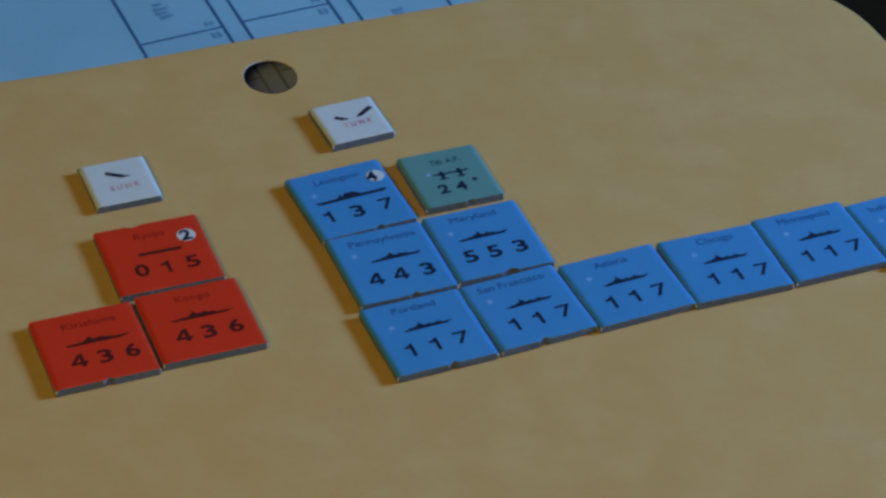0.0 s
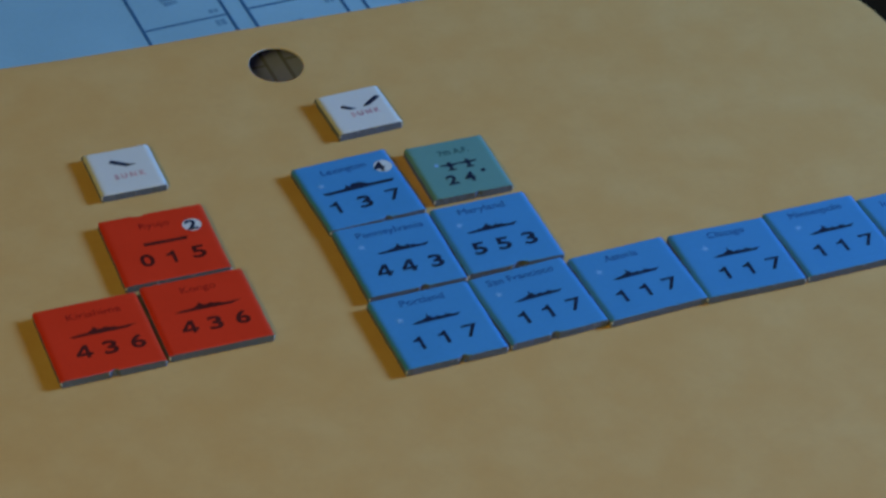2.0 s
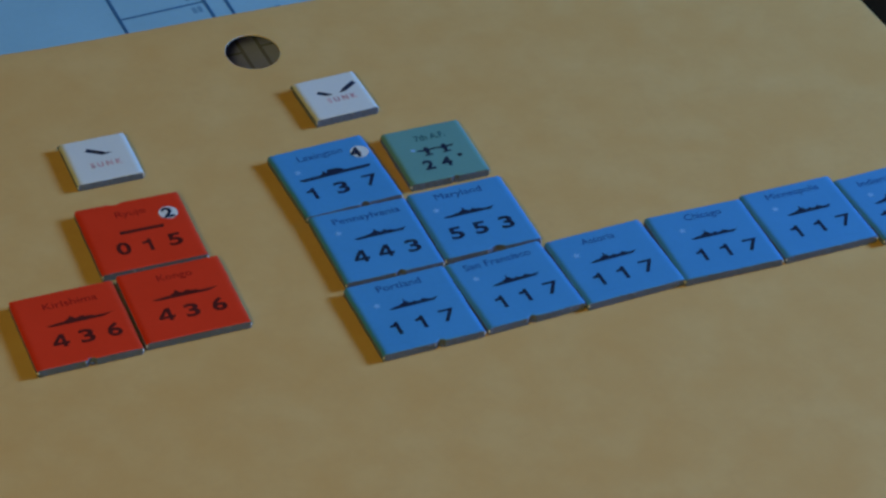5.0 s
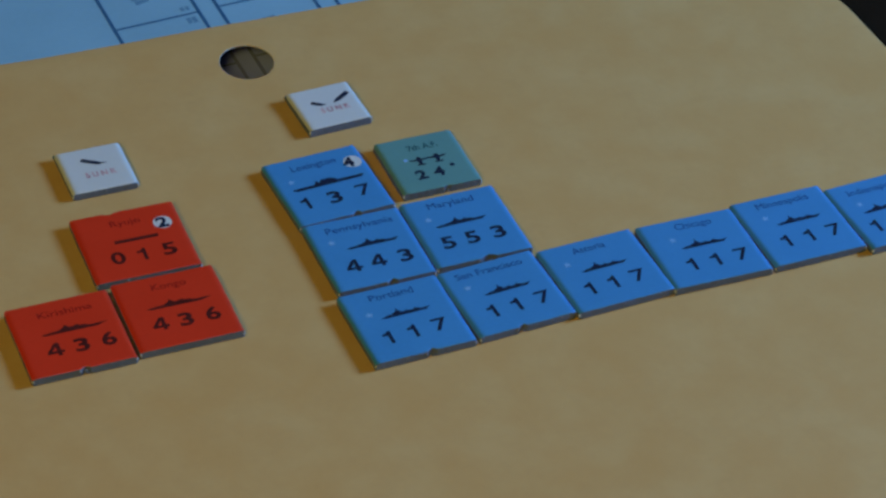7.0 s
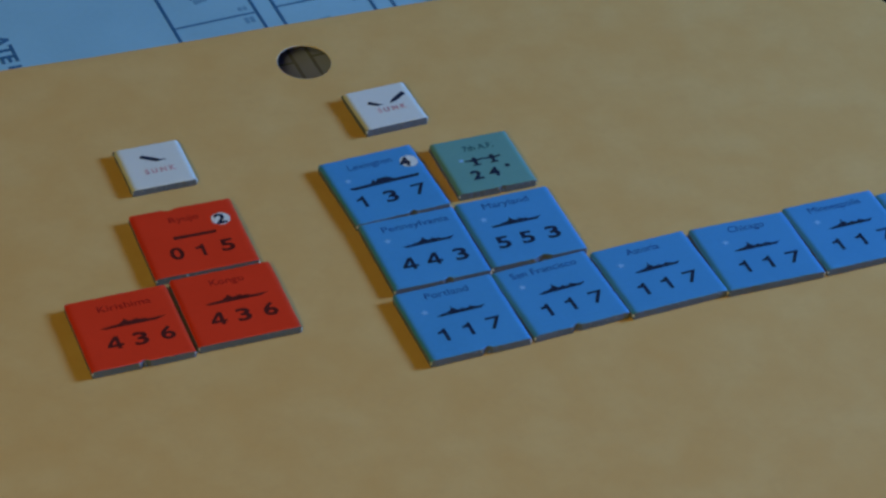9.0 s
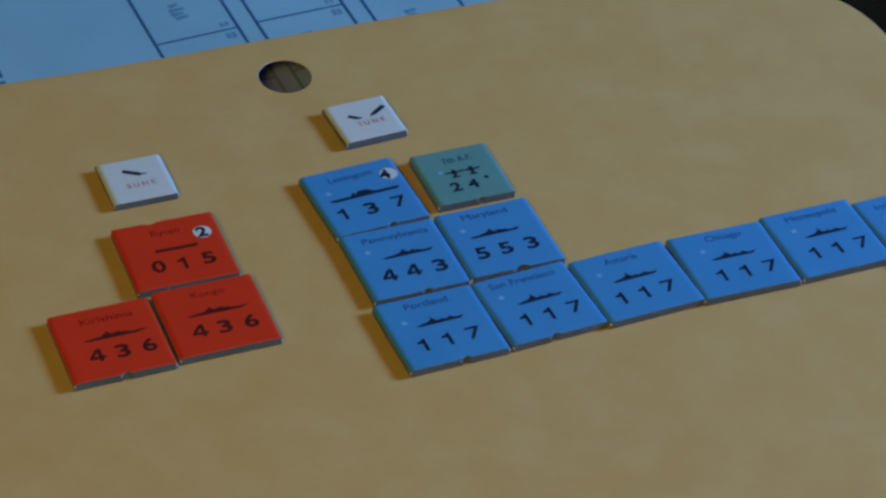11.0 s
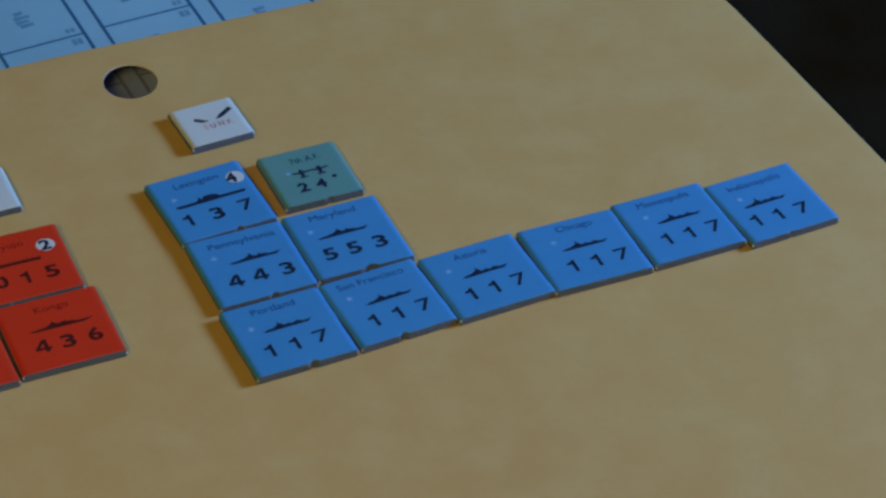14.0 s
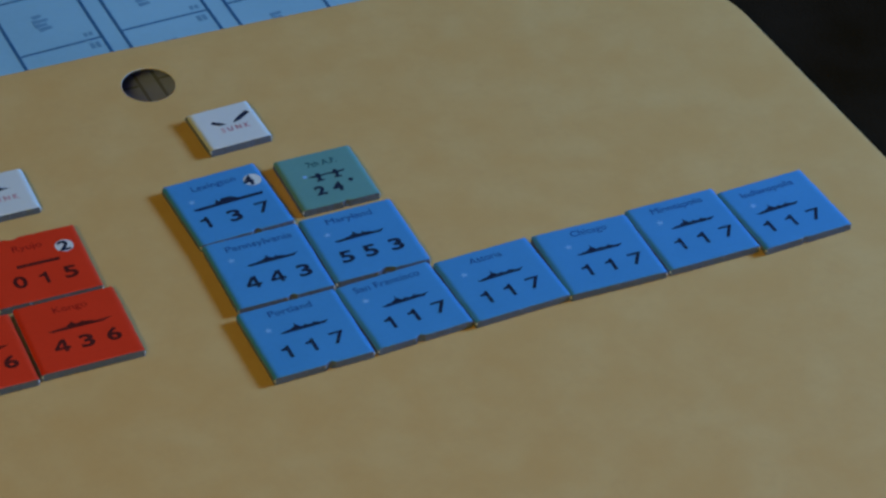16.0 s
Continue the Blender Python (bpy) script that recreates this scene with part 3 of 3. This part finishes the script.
ship_counter("Pennsylvania", "443", 9.4, 25.0, 15.9, 16.3, -1.8, "battleship", at=((-3.65, -3.15), (0.4, -3.1), (4.85, -3.25)), ship_at=(1.1, 1.15), notch=notch_at(0.9), title_wide=11.1, title_at=(0.6, 5.7), group=FLEET, label="blue card counter with battleship and black numerals")
ship_counter("Maryland", "553", 25.8, 24.9, 15.9, 16.2, -1.6, "battleship", notch=notch_at(0.6, wide=2.2, deep=0.6), title_wide=7.8, group=FLEET, label="blue card counter with battleship and black numerals", at=((-4.1, -3.05), (-0.05, -3.0), (4.35, -3.0)), ship_at=(-0.3, 1.2))
ship_counter("Portland", "117", 8.3, 7.75, 16.2, 15.7, -0.8, "cruiser", notch=notch_at(1.0), star_at=(-5.0, 2.5), ship_at=(0.4, 1.3), title_wide=7.1, group=FLEET, label="blue card counter with cruiser, frayed lower corner")
ship_counter("San Francisco", "117", 24.9, 7.8, 16.0, 15.5, 1.2, "cruiser", at=((-3.75, -3.15), (0.3, -3.1), (4.75, -3.0)), notch=notch_at(-0.9), ship_at=(0.6, 0.85), title_wide=11.2, group=FLEET)
ship_counter("Astoria", "117", 41.55, 7.3, 16.3, 15.2, 0.4, "cruiser", ship_at=(0.25, 0.95), title_at=(-0.1, 5.7), title_wide=5.6, group=FLEET)
ship_counter("Chicago", "117", 58.45, 6.65, 16.5, 15.25, -3.0, "cruiser", star_at=(-3.9, 3.1), at=((-3.4, -3.2), (0.65, -3.2), (5.0, -3.2)), ship_at=(0.5, 0.95), title_at=(0.8, 5.7), title_wide=6.2, group=FLEET)
ship_counter("Minneapolis", "117", 75.2, 6.4, 16.0, 15.8, -1.3, "cruiser", star_at=(-4.2, 3.1), ship_at=(0.75, 1.2), at=((-3.6, -3.0), (0.5, -2.95), (4.9, -2.95)), title_at=(0.35, 5.9), title_wide=9.2, group=FLEET)
ship_counter("Indianapolis", "117", 91.5, 4.95, 15.9, 15.4, 0.6, "cruiser", star_at=(-4.3, 2.5), at=((-4.7, -3.2), (-0.6, -3.25), (3.75, -3.4)), ship_at=(-0.95, 0.5), title_at=(0.0, 5.3), notch=notch_at(-0.8, wide=0.9, deep=0.2), title_wide=9.6, group=FLEET, label="blue card counter with cruiser, end of the row")
ship_counter("Ryujo", "015", -23.7, 39.4, 16.5, 15.8, -2.8, "flat", red=True, notch=notch_at(-2.0, "top", 1.8, 0.4), badge="2", title_wide=4.8, at=((-3.55, -3.1), (0.3, -3.3), (4.55, -3.2)),
             ship_at=(0.4, 0.6), title_at=(-0.2, 4.9), group=ENEMY, label="red card counter with flat ship and white badge")
ship_counter("Kongo", "436", -22.95, 22.35, 16.0, 15.8, -2.5, "battlecruiser", red=True, title_wide=5.4, at=((-3.45, -2.85), (0.5, -2.95), (4.7, -2.9)), ship_at=(0.55, 0.95), title_at=(0.3, 5.3), group=ENEMY, label="red card counter with battlecruiser and black numerals")
ship_counter("Kirishima", "436", -39.7, 22.4, 15.8, 15.8, -2.0, "battlecruiser", red=True, notch=notch_at(0.2, wide=1.3, deep=0.4), title_wide=8.3, at=((-3.05, -2.85), (0.95, -2.95), (5.1, -2.9)), ship_at=(0.85, 0.9), title_at=(0.6, 5.2), group=ENEMY, label="red card counter with battlecruiser and black numerals")


def air_counter():
    thing, face = counter("air_counter", "teal card counter with two aeroplanes, slightly smaller", 26.85, 42.2, 13.3, 13.5, -2.0, TEAL, notch_at(0.8, wide=1.0, deep=0.2))
    lettering("title", "7th A.F.", 1.35 * MM, TEAL_INK, face, 0.6 * MM, 4.0 * MM, INK_Z, 5.2 * MM, 0.02)
    for dx in (-1.15, 1.9):
        # wings, body, tail of a plane seen from above
        part("aeroplane", silhouette([(-1.7, 0.25), (-0.45, 0.15), (-0.3, 0.75), (0.3, 0.75), (0.45, 0.15), (1.7, 0.25), (1.7, -0.1), (0.4, -0.35), (0.25, -1.2), (0.75, -1.25), (0.75, -1.6), (-0.75, -1.6), (-0.75, -1.25),
                                     (-0.25, -1.2), (-0.4, -0.35), (-1.7, -0.1)], 0.92, dx, 0.8), BLACK_INK, face, "black aeroplane outline")
    lettering("numeral", "2", 2.2 * MM, BLACK_INK, face, -2.2 * MM, -3.0 * MM, INK_Z, 1.8 * MM, 0.035)
    lettering("numeral", "4", 2.2 * MM, BLACK_INK, face, 0.8 * MM, -3.0 * MM, INK_Z, 1.8 * MM, 0.035)
    part("dot", slab(round_points(3.5 * MM, -2.0 * MM, 0.42 * MM, 0.42 * MM, 16), INK_Z - 0.00001, INK_Z + 0.00001), BLACK_INK, face)
    part("star_mark", silhouette([(-0.35, -0.3), (0.35, -0.3), (0.3, 0.35), (-0.3, 0.35)], 1.0, -3.3, 1.2), PALE_INK, face)


air_counter()


def sunk_marker(x, y, w, h, angle, high, bars, text_at, label):
    thing, face = counter("sunk_marker", label, x, y, w, h, angle, WHITE, None, high * MM, "white markers", "game marker", ("bl", "br", "tl"))
    z = (high + 0.02) * MM
    for x0, y0, x1, y1, a, b in bars:
        part("sinking_hull", stroke(x0 * MM, y0 * MM, x1 * MM, y1 * MM, a * MM, z - 0.00001, z + 0.00001, b * MM), BLACK_INK, face, "dark half-sunk hull")
    lettering("marker_word", "S U N K", 1.22 * MM, PINK_INK, face, text_at[0] * MM, text_at[1] * MM, z, 5.1 * MM, 0.035)


sunk_marker(-23.4, 59.3, 10.6, 10.6, -2.0, 1.4, ((-1.75, 2.65, 0.75, 1.1, 0.85, 0.85), (0.6, 1.1, 2.05, 1.05, 0.6, 0.1)), (0.45, -1.5), "small white card marker with one dark hull")
sunk_marker(17.6, 61.75, 10.8, 10.2, 0.7, 1.6, ((-2.5, 1.55, -1.2, 0.6, 0.75, 0.8), (-1.2, 0.6, -0.3, 0.4, 0.7, 0.1), (4.3, 2.4, 2.0, 0.95, 0.9, 0.85), (2.0, 0.95, 1.0, 0.4, 0.85, 0.1)), (0.8, -1.1), "small white card marker with two dark hulls")
